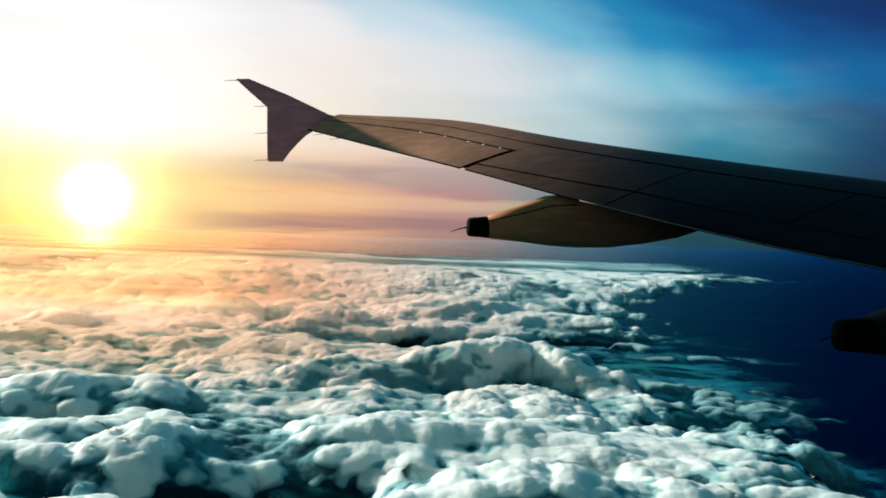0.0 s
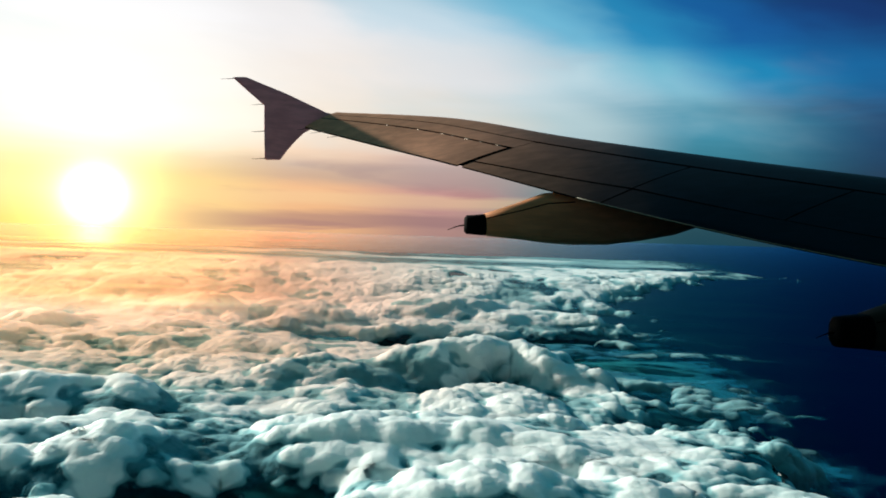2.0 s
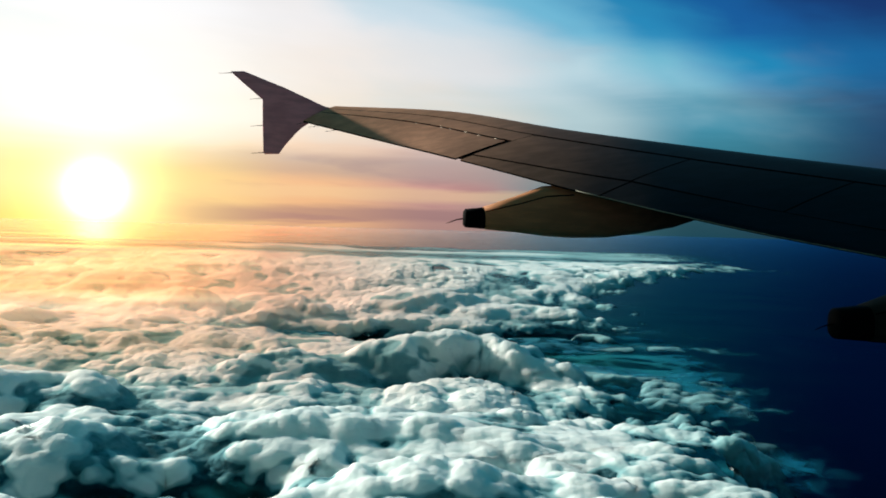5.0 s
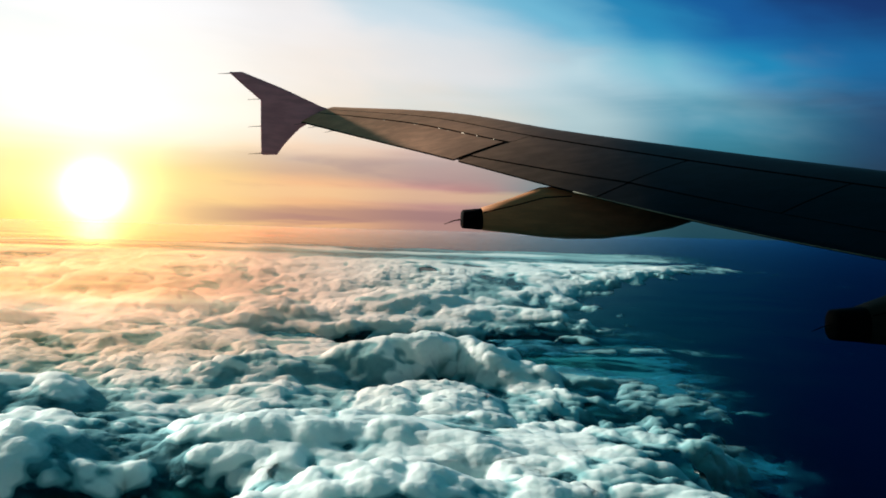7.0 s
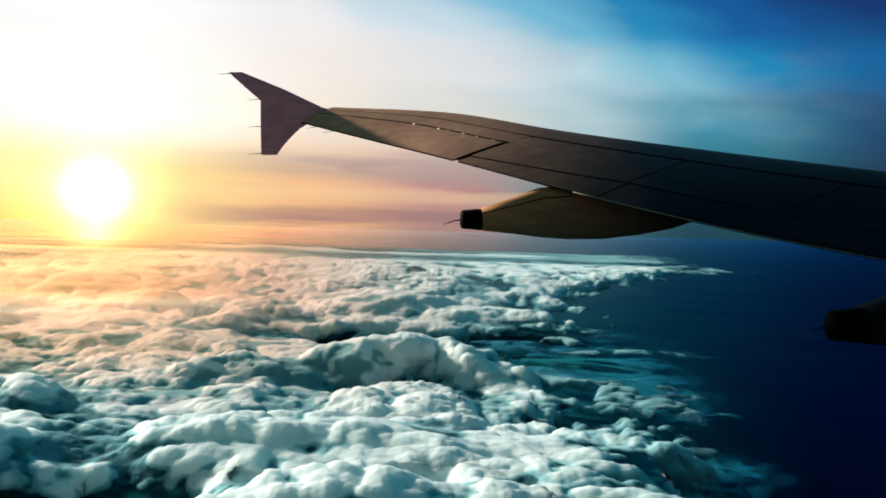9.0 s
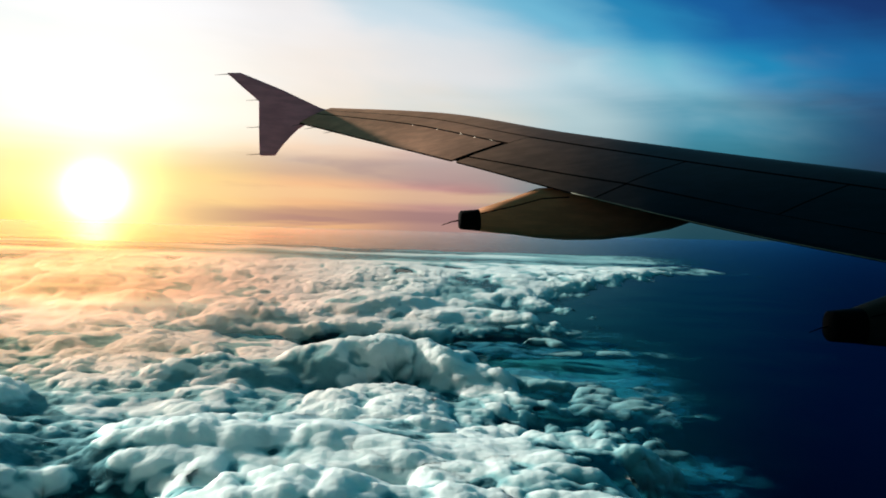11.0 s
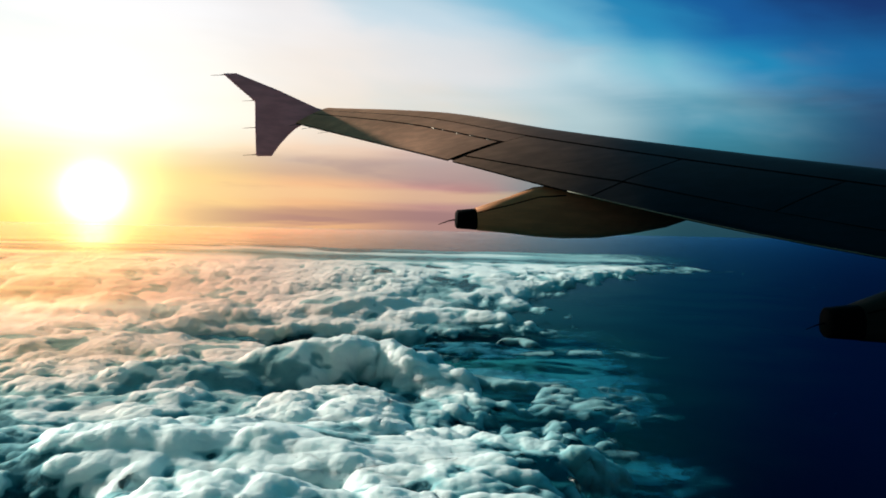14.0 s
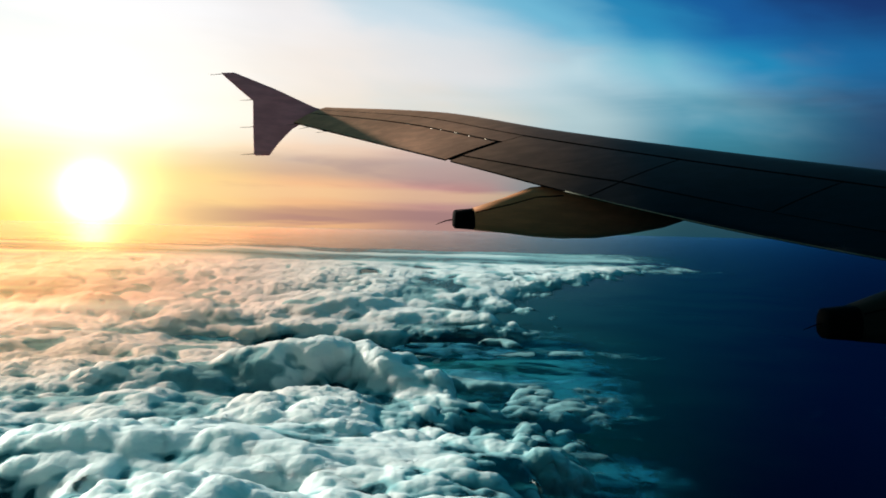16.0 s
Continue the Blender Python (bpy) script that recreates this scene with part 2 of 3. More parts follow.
def glow_sheet_material():
    """Added glow: mostly clear, it throws the light of the low sky on towards the eye and is tinted warm on the sun's
    side.
    """
    m, n = surface("mist")
    at = n.add("ShaderNodeTexCoord").outputs["Object"]
    sep = n.add("ShaderNodeSeparateXYZ", inputs={0: at})
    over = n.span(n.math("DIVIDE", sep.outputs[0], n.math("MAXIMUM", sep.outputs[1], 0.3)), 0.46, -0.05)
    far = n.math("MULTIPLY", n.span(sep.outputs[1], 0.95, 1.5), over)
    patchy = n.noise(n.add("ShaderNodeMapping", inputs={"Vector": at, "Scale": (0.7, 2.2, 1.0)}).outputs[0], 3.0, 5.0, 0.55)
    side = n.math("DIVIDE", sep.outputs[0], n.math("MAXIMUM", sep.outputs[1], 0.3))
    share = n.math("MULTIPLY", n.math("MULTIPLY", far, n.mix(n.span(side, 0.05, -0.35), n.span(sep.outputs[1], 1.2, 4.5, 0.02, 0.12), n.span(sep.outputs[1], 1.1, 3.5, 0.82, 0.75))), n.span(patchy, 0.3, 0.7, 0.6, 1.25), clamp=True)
    # the orange glow on the sun's side, coloured in by place
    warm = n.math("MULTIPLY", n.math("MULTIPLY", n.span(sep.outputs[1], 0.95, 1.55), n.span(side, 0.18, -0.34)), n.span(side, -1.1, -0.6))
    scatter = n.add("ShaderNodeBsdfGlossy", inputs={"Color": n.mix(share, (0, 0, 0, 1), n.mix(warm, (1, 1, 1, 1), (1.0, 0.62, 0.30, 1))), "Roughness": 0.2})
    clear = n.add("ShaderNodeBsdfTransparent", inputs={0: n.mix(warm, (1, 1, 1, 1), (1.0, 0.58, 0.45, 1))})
    both = n.add("ShaderNodeAddShader", inputs={0: clear.outputs[0], 1: scatter.outputs[0]})
    n.add("ShaderNodeOutputMaterial", inputs={0: both.outputs[0]})
    return m


CLOUD = cloud_material("cloud", (0.77, 0.89, 0.88, 1), (0.24, 0.47, 0.50, 1), (0.004, 0.075, 0.11, 1), 1.15)
HOLLOW_SHADE = cloud_material("teal_hollow_shade", (0.010, 0.16, 0.20, 1), (0.007, 0.12, 0.17, 1), (0.003, 0.07, 0.13, 1), 1.001)
VEIL = cloud_material("thin_veil", (0.16, 0.42, 0.46, 1), (0.06, 0.26, 0.32, 1), (0.01, 0.12, 0.20, 1), 1.001)
SEA, GLOW_SHEET = sea_material(), glow_sheet_material()



# ------------------------------------------------------------------ mesh helpers
def part(name, bm, material, parent=None, label="", smooth=True):
    me = bpy.data.meshes.new(name)
    bm.to_mesh(me)
    bm.free()
    me.materials.append(material)
    for f in me.polygons:
        f.use_smooth = smooth
    ob = new(name, me)
    ob.parent = parent
    return tagged(ob, label)


def bent(v, square):
    return math.copysign(abs(v) ** square, v)


def tube(path, radii, sides=10, square=1.0):
    """A closed tube along path with a radius, or a pair of half width and half height, at each point; square under 1 makes it boxy."""
    bm = bmesh.new()
    rings = []
    for i, p in enumerate(path):
        p = Vector(p)
        d = (Vector(path[min(i + 1, len(path) - 1)]) - Vector(path[max(i - 1, 0)])).normalized()
        side = d.cross(Vector((0, 0, 1))).normalized()
        up = side.cross(d)
        r = radii[i] if isinstance(radii[i], tuple) else (radii[i], radii[i])
        rings.append([bm.verts.new(p + side * r[0] * bent(math.cos(a), square) + up * r[1] * bent(math.sin(a), square))
                      for a in (2 * math.pi * (k + 0.5) / sides for k in range(sides))])
    for a, b in zip(rings, rings[1:]):
        for k in range(sides):
            bm.faces.new((a[k], a[(k + 1) % sides], b[(k + 1) % sides], b[k]))
    bm.faces.new(rings[0][::-1])
    bm.faces.new(rings[-1])
    bmesh.ops.recalc_face_normals(bm, faces=bm.faces)
    return bm


# ------------------------------------------------------------------ sea
def make_sea():
    bm = bmesh.new()
    rings = [0.0, 8, 30, 120, 600, 2400, 4800]
    loops = []
    for r in rings[1:]:
        loops.append([bm.verts.new((r * math.cos(2 * math.pi * k / 48), r * math.sin(2 * math.pi * k / 48), 0)) for k in range(48)])
    mid = bm.verts.new((0, 0, 0))
    for k in range(48):
        bm.faces.new((mid, loops[0][k], loops[0][(k + 1) % 48]))
    for a, b in zip(loops, loops[1:]):
        for k in range(48):
            bm.faces.new((a[k], b[k], b[(k + 1) % 48], a[(k + 1) % 48]))
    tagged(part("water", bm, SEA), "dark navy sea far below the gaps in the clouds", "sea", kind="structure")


make_sea()


# ------------------------------------------------------------------ clouds
DECK = 2 / 3          # the clouds are laid out about the eye in units of this many metres


def hashed(i, j, k, salt):
    """Three random numbers from 0 to 1 for each whole-numbered cell."""
    h = (i.astype(np.uint32) * np.uint32(73856093)) ^ (j.astype(np.uint32) * np.uint32(19349663)) ^ (k.astype(np.uint32) * np.uint32(83492791)) ^ np.uint32(salt * 2654435 + 97)
    out = []
    for m in (2246822519, 3266489917, 668265263):
        h = h ^ (h >> np.uint32(15))
        h = h * np.uint32(m)
        h = h ^ (h >> np.uint32(13))
        out.append((h & np.uint32(0xFFFFFF)).astype(np.float32) / np.float32(0x1000000))
    return out


def billow(p, size, salt):
    """Rounded heads like those of a cauliflower: 1 at each head's middle, 0 in the creases."""
    q = (p / size).astype(np.float32)
    base = np.floor(q - 0.5).astype(np.int64)
    best = np.zeros(len(q), np.float32)
    for a in (0, 1):
        for b in (0, 1):
            for c in (0, 1):
                cell = base + (a, b, c)
                rx, ry, rz = hashed(cell[:, 0], cell[:, 1], cell[:, 2], salt)
                d = (cell[:, 0] + 0.15 + 0.7 * rx - q[:, 0]) ** 2 + (cell[:, 1] + 0.15 + 0.7 * ry - q[:, 1]) ** 2 + (cell[:, 2] + 0.15 + 0.7 * rz - q[:, 2]) ** 2
                best = best + np.exp(-9.0 * d)
    best = -np.log(best + 1e-6) / 9.0 + 0.06
    return np.clip(1.0 - best, 0, 1.1)


def drift(p, size, salt, octaves=3):
    """Smooth noise about 0, from about -1 to 1."""
    total, gain = 0.0, 1.0
    for o in range(octaves):
        q = p / size
        base = np.floor(q).astype(np.int64)
        f = q - base
        f = f * f * (3 - 2 * f)
        value = 0.0
        for a in (0, 1):
            for b in (0, 1):
                r = hashed(base[:, 0] + a, base[:, 1] + b, base[:, 0] * 0, salt + o)[0]
                value = value + r * (f[:, 0] if a else 1 - f[:, 0]) * (f[:, 1] if b else 1 - f[:, 1])
        total = total + (value * 2 - 1) * gain
        size, gain = size * 0.5, gain * 0.5
    return total


def smooth(lo, hi, v):
    t = np.clip((v - lo) / (hi - lo), 0, 1)
    return t * t * (3 - 2 * t)


def link_cloud(name, label, P, quads, thick, kind="", normals=None, material=None):
    """A cloud's mesh from its points and four-cornered faces, with how thick it is at each point."""
    used, inv = np.unique(quads.ravel(), return_inverse=True)
    me = bpy.data.meshes.new(name)
    me.vertices.add(len(used))
    me.vertices.foreach_set("co", P[used].astype(np.float32).ravel())
    me.loops.add(len(inv))
    me.loops.foreach_set("vertex_index", inv.astype(np.int32).ravel())
    me.polygons.add(len(quads))
    me.polygons.foreach_set("loop_start", np.arange(0, inv.size, 4, dtype=np.int32))
    me.polygons.foreach_set("use_smooth", np.ones(len(quads), bool))
    me.update(calc_edges=True)
    if normals is not None:
        me.normals_split_custom_set_from_vertices(normals[used])
    me.attributes.new("thickness_and_shade", "FLOAT", "POINT").data.foreach_set("value", thick[used].astype(np.float32))
    me.materials.append(material or CLOUD)
    ob = new(name, me)
    ob.location, ob.scale = (0, 0, EYE), (DECK, DECK, DECK)
    return tagged(ob, label, "cloud", "" if kind else "heaped clouds of the layer", kind)


# banks of cloud: label, middle x and y, half length and half depth, rise over the layer, turn in degrees
WHITE = "white billowing cumulus bank with shaded teal hollows"
BLUE = "bluish ragged cumulus bank at the edge of the dark sea"
RIDGE = "long white cloud ridge with a dark teal shaded face"
ROSY = "low rosy cloud bank in the glow of the sun"
FAR = "distant heaped white cloud on the streaked layer"
FRONT_BANKS = (
    (WHITE, -0.03, 0.90, 0.15, 0.11, 0.036, 0),
    (WHITE, 0.10, 0.93, 0.17, 0.12, 0.044, 5),
    (WHITE, 0.26, 0.91, 0.16, 0.11, 0.042, -6),
    (WHITE, 0.13, 0.70, 0.24, 0.11, 0.026, 0),
    (WHITE, 0.34, 0.80, 0.11, 0.10, 0.038, -10),
    (BLUE, 0.47, 0.96, 0.09, 0.035, 0.014, 0),
    (WHITE, -0.46, 1.07, 0.11, 0.05, 0.040, 0),
    (WHITE, -0.37, 0.89, 0.09, 0.05, 0.032, 0),
    (WHITE, -0.23, 0.87, 0.12, 0.06, 0.034, 6),
    (WHITE, -0.44, 0.80, 0.10, 0.05, 0.026, 0),
    (WHITE, -0.26, 1.12, 0.14, 0.05, 0.016, 4),
)
BACK_BANKS = (
    (RIDGE, -0.12, 1.28, 0.13, 0.055, 0.054, 10),
    (RIDGE, 0.09, 1.36, 0.23, 0.060, 0.064, 5),
    (ROSY, -0.42, 1.54, 0.22, 0.10, 0.028, 2),
    (ROSY, -0.80, 1.46, 0.22, 0.12, 0.030, 0),
    (ROSY, -0.20, 1.52, 0.16, 0.07, 0.020, 0),
    (ROSY, -0.80, 1.72, 0.10, 0.06, 0.050, 0),
    (FAR, -0.31, 1.94, 0.20, 0.09, 0.060, -4),
    (FAR, -0.60, 1.95, 0.14, 0.09, 0.055, 0),
    (FAR, 0.03, 2.03, 0.16, 0.08, 0.055, 0),
    (FAR, 0.30, 2.00, 0.14, 0.06, 0.032, -4),
    (FAR, -0.85, 2.14, 0.30, 0.15, 0.045, 0),
    (BLUE, 0.455, 1.79, 0.060, 0.020, 0.012, 0),
)
BANKS = FRONT_BANKS + BACK_BANKS
# deep hollows between them, and a few shaded faces coloured in the same way: middle x and y, half length and half
# depth, depth
HOLLOWS_AND_SHADE = (
    (-0.46, 1.14, 0.06, 0.022, 0.8), (-0.49, 0.99, 0.07, 0.022, 0.85), (-0.29, 1.01, 0.05, 0.013, 0.5), (-0.165, 0.740, 0.12, 0.050, 1.0),
    (-0.37, 0.71, 0.07, 0.04, 1.0), (0.034, 0.77, 0.035, 0.018, 0.8), (0.16, 0.775, 0.045, 0.02, 0.8), (0.47, 0.81, 0.075, 0.065, 0.9),
    (0.10, 1.025, 0.04, 0.012, 0.4), (0.14, 1.27, 0.20, 0.04, 0.25), (0.12, 1.72, 0.24, 0.08, 0.9), (-0.12, 1.80, 0.12, 0.03, 0.7),
    (0.30, 0.70, 0.04, 0.02, 0.7), (-0.02, 1.00, 0.05, 0.012, 0.4),
)


def lay(flat):
    """The layer over the points of the ground plan: its places, how thick it is, how strongly it heaps, and how much of each bank is there."""
    x, yy = flat.T
    # bent ground plan, so that nothing is a plain oval
    bend = np.stack([drift(flat, 0.14, 51, 4), drift(flat, 0.14, 57, 4)], 1) * 0.045
    bx, by = (flat + bend).T
    layer = -0.243 + 0.012 * smooth(1.1, 1.7, yy) + 0.118 * smooth(1.7, 2.6, yy) + 0.015 * smooth(-0.2, -0.9, x) + 0.008 * drift(flat, 0.25, 5)
    edge_at = np.interp(yy, (0.4, 0.75, 0.95, 1.12, 1.3, 1.5, 1.65, 1.8, 1.9, 2.0, 2.2, 2.6, 3.1, 6.0, 40.0), (0.36, 0.38, 0.46, 0.34, 0.28, 0.20, 0.04, 0.12, 0.38, 0.46, 0.50, 0.85, 1.2, 1.4, 3.0))
    reach = (edge_at - x) / (0.08 + 0.05 * yy) + 0.9 * drift(flat, 0.12, 11, 5)
    thick = smooth(-0.6, 0.9, reach)
    weights, rise = [], np.zeros(len(x))
    for _, cx, cy, hx, hy, high, turn in BANKS:
        c, s = math.cos(radians(turn)), math.sin(radians(turn))
        a, b = (c * (bx - cx) + s * (by - cy)) / hx, (-s * (bx - cx) + c * (by - cy)) / hy
        r = np.sqrt(a * a + b * b)
        w = smooth(1.35, 0.0, r)
        weights.append(w)
        dome = 0.45 * w + 0.55 * smooth(1.25, 0.35, r) * (0.7 + 0.3 * w)
        rise = (rise ** 4 + ((0.9 if high > 0.06 else 0.6) * high * dome) ** 4) ** 0.25
        thick = np.maximum(thick, smooth(0.1, 0.6, w) * (0.45 if high < 0.015 else 1.0))
    hollow = np.zeros(len(x))
    for cx, cy, hx, hy, deep in HOLLOWS_AND_SHADE:
        hollow = np.maximum(hollow, deep * np.exp(-(((bx - cx) / hx) ** 2 + ((by - cy) / hy) ** 2) ** 2 / 2))
    # ragged small puffs over the open sea, thin streaks beyond them, and bars where the far sheet thins out
    puffs = smooth(-0.5, 0.7, drift(flat * (0.6, 1.0), 0.055, 61, 4) + 0.7 * drift(flat * (0.5, 1.0), 0.22, 67, 2))
    puffs = 0.62 * puffs * np.exp(-((x - 0.44) / 0.20) ** 4 - ((yy - 1.27) / 0.17) ** 4)
    streaks = smooth(-0.2, 0.9, drift(flat * (0.14, 1.5), 0.13, 23, 4))
    haze = 0.55 * streaks * smooth(1.0, 0.3, np.abs(yy - 1.75) / 0.35) * smooth(0.95, 0.3, x)
    haze = np.maximum(haze, 0.28 * streaks * smooth(1.0, 0.4, np.abs(yy - 2.9) / 0.8) * smooth(2.0, 0.8, x))
    bars = smooth(-0.5, 0.6, drift(flat * (0.10, 0.8), 0.5, 29, 4))
    thick = np.maximum(np.maximum(thick, puffs), haze)
    thick = thick * (1 - (0.80 - 0.45 * bars) * smooth(2.5, 4.2, yy))
    thick = np.maximum(thick, (0.28 + 0.5 * bars) * smooth(2.2, 3.0, yy) * smooth(0.45, 0.1, x / yy))
    thick = thick * (1 - smooth(4.2, 7.0, yy + 1.2 * drift(flat * (0.3, 1.0), 1.5, 37, 3)) * 0.92)
    P = np.stack([x, yy, layer + rise - 0.050 * hollow - 0.02 * (1 - thick)], 1)
    calm = smooth(4.6, 2.3, yy)
    bold = (0.6 + 0.4 * smooth(-0.4, 0.4, drift(flat, 0.22, 41, 2))) * (0.08 + 0.92 * calm) * (0.8 + 0.2 * smooth(2.1, 1.2, yy)) * (0.15 + 0.85 * smooth(0.2, 0.9, thick)) * (1 - 0.75 * hollow)
    return P, thick, hollow, bold, calm, np.array(weights)


def heap(P, rows, cols, bold, octaves):
    """Push the sheet out along its own normals into rounded heads of the sizes given; also how high each point stands among them."""
    relief, crown = np.zeros(len(P)), 1.0
    for size, high, share, salt in octaves:
        G = P.reshape(rows, cols, 3)
        n = np.cross(np.gradient(G, axis=1), np.gradient(G, axis=0)).reshape(-1, 3)
        n /= np.linalg.norm(n, axis=1)[:, None] + 1e-12
        n[:, 2] += 0.6
        n[:, :2] *= 0.8
        n /= np.linalg.norm(n, axis=1)[:, None]
        at = P * (0.80, 1.0, 1.1) + 7.0
        if size > 0.02:
            at = at + np.column_stack([drift(P[:, :2] + 3.0, size * 1.2, salt + 300, 2), drift(P[:, 1:] + 3.0, size * 1.2, salt + 310, 2), drift(P[:, ::2] + 3.0, size * 1.2, salt + 320, 2)]) * size * 0.25
        d = billow(at, size, salt) - 0.5
        seen = smooth(0.002, 0.0055, size / P[:, 1]) * (0.6 + 0.4 * smooth(2.2, 1.2, P[:, 1]) if size > 0.05 else 1.0)
        calmer = 0.65 + 0.35 * smooth(-0.5, 0.5, drift(P[:, :2] * (0.8, 1.0) + 2.0, size * 3.0, salt + 340, 2))
        P = P + n * (d * high * bold * seen * crown * calmer)[:, None]
        # the finer heads sit on the crowns of the larger ones, and the creases stay smooth
        crown = 0.7 * crown + 0.3 * smooth(-0.15, 0.35, d)
        relief += d * share
    return P, relief


COARSE = ((0.190, 0.024, 0.25, 1), (0.090, 0.030, 0.55, 2))
FINE = ((0.046, 0.021, 0.50, 3), (0.024, 0.0120, 0.40, 4), (0.0120, 0.0060, 0.24, 5), (0.0062, 0.0028, 0.08, 6))


def facing(G):
    """The normals of a grid of points."""
    n = np.cross(np.gradient(G, axis=1), np.gradient(G, axis=0)).reshape(-1, 3)
    return n / (np.linalg.norm(n, axis=1)[:, None] + 1e-12)


def blurred(G, k):
    """A grid of points, evened out over k steps each way, twice."""
    for axis in (0, 1, 0, 1):
        pad = [(0, 0)] * 3
        pad[axis] = (k + 1, k)
        c = np.cumsum(np.pad(G, pad, "edge"), axis)
        last = G.shape[axis]
        G = (np.take(c, np.arange(2 * k + 1, 2 * k + 1 + last), axis) - np.take(c, np.arange(last), axis)) / (2 * k + 1)
    return G


def make_clouds():
    """The sheet of cloud: banks heaped near by, streaked and even far off. It thins out along its edge, and in creases
    and hollows, where the thinning colours in shade.
    """
    near, mid, far = 0.46, 3.6, 40.0
    y = np.concatenate([near * (mid / near) ** np.linspace(0, 1, 820)[:-1], 1 / np.linspace(1 / mid, 1 / far, 110)])     # the step grows with the distance
    rows, cols = len(y), 1240
    u = np.linspace(0, 1, cols)[None, :]
    Y = np.repeat(y[:, None], cols, 1)
    plan = lambda Y: np.stack([((-0.60 * Y - 0.02) + (1.18 * Y + 0.34) * u).ravel(), Y.ravel()], 1)
    # steep faces get as many rows as flat ones: lay the sheet once, then space the rows evenly along each line that leads away from the eye
    P, thick, hollow, bold, calm, weights = lay(plan(Y))
    G = heap(P, rows, cols, bold, COARSE)[0].reshape(rows, cols, 3)
    step = np.diff(G, axis=0)
    mean = (G[1:] + G[:-1]) / 2
    dist = np.linalg.norm(mean, axis=2)
    away = mean / dist[:, :, None]
    across = step - away * (step * away).sum(2)[:, :, None]
    cost = np.linalg.norm(across, axis=2) / dist + 0.35 * 0.4 / rows
    for k in (1, 2, 4, 8):
        cost = (cost + np.roll(cost, k, 1) + np.roll(cost, -k, 1)) / 3
    total = np.vstack([np.zeros(cols), np.cumsum(cost, 0)])
    for k in range(cols):
        Y[:, k] = np.interp(np.linspace(0, total[-1, k], rows), total[:, k], y)
    flat = plan(Y)
    x, yy = flat.T
    P, thick, hollow, bold, calm, weights = lay(flat)
    P, relief = heap(P, rows, cols, bold, COARSE + FINE)
    # shade goes into the colour here: creases thin and dark teal, heads dense and white
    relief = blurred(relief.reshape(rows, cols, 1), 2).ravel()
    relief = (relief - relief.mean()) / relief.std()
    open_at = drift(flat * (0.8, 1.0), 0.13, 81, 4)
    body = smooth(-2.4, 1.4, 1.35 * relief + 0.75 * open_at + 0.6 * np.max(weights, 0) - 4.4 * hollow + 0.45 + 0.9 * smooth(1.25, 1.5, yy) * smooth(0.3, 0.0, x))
    # away from the hollows the sheet never tears quite through
    floor = (0.42 - 0.12 * smooth(1.15, 1.0, yy)) * smooth(0.50, 0.20, x) * smooth(2.5, 2.2, yy) * (1 - np.clip(1.5 * hollow, 0, 1))
    body = np.maximum(body, floor)
    # near cloud also dims to the right, a fall-off of light put into its tint
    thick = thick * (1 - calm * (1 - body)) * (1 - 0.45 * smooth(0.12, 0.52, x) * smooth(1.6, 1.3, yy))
    # light soaks through the small heads, so they shade more softly than a hard surface would
    G = P.reshape(rows, cols, 3)
    n = facing(G) * 0.7 + facing(blurred(G, 5)) * 0.3
    n /= np.linalg.norm(n, axis=1)[:, None] + 1e-12
    idx = np.arange(rows * cols).reshape(rows, cols)
    quads = np.stack([idx[:-1, :-1], idx[:-1, 1:], idx[1:, 1:], idx[1:, :-1]], -1)
    keep = thick.reshape(rows, cols)[:-1, :-1] > 0.01
    w = weights.reshape(len(BANKS), rows, cols)[:, :-1, :-1]
    owner = np.where(w.max(0) > 0.15, w.argmax(0), -1)
    for k, row in enumerate(BANKS):
        mine = quads[(owner == k) & keep]
        if len(mine):
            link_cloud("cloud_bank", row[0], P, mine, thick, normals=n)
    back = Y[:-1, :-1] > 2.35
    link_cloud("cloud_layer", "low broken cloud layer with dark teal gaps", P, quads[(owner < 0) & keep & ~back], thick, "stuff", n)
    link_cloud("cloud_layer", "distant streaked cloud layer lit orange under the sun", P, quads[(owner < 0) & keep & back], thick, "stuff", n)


make_clouds()


def make_surrounding_layer():
    """The same layer of cloud, more coarsely, beside and behind the place over which the flight goes."""
    X, Y = np.meshgrid(np.linspace(-9, 1.4, 330), np.linspace(-8, 9, 500))
    flat = np.stack([X.ravel(), Y.ravel()], 1)
    x, y = flat.T
    mounds = drift(flat, 0.55, 201, 4)
    thick = smooth(-0.55, 0.5, mounds + 0.15 + 0.3 * smooth(0.5, -1.0, x)) * smooth(0.75, -0.1, x) * smooth(9.0, 6.0, np.hypot(x, y))
    z = -0.245 + 0.030 * mounds * thick
    for size, high, salt in ((0.16, 0.05, 11), (0.08, 0.025, 12), (0.045, 0.012, 13)):
        z = z + high * thick * (billow(np.column_stack([flat, z * 0]) + 9.0, size, salt) - 0.5)
    idx = np.arange(X.size).reshape(X.shape)
    quads = np.stack([idx[:-1, :-1], idx[:-1, 1:], idx[1:, 1:], idx[1:, :-1]], -1).reshape(-1, 4)
    apart = (y < 0.44) | (x < -0.595 * y - 0.012) | (x > 0.58 * y + 0.33)
    quads = quads[(thick[quads].max(1) > 0.02) & apart[quads].all(1)]
    link_cloud("cloud_layer", "broken white cloud layer that goes on around", np.column_stack([flat, z]), quads, thick, "stuff")


make_surrounding_layer()


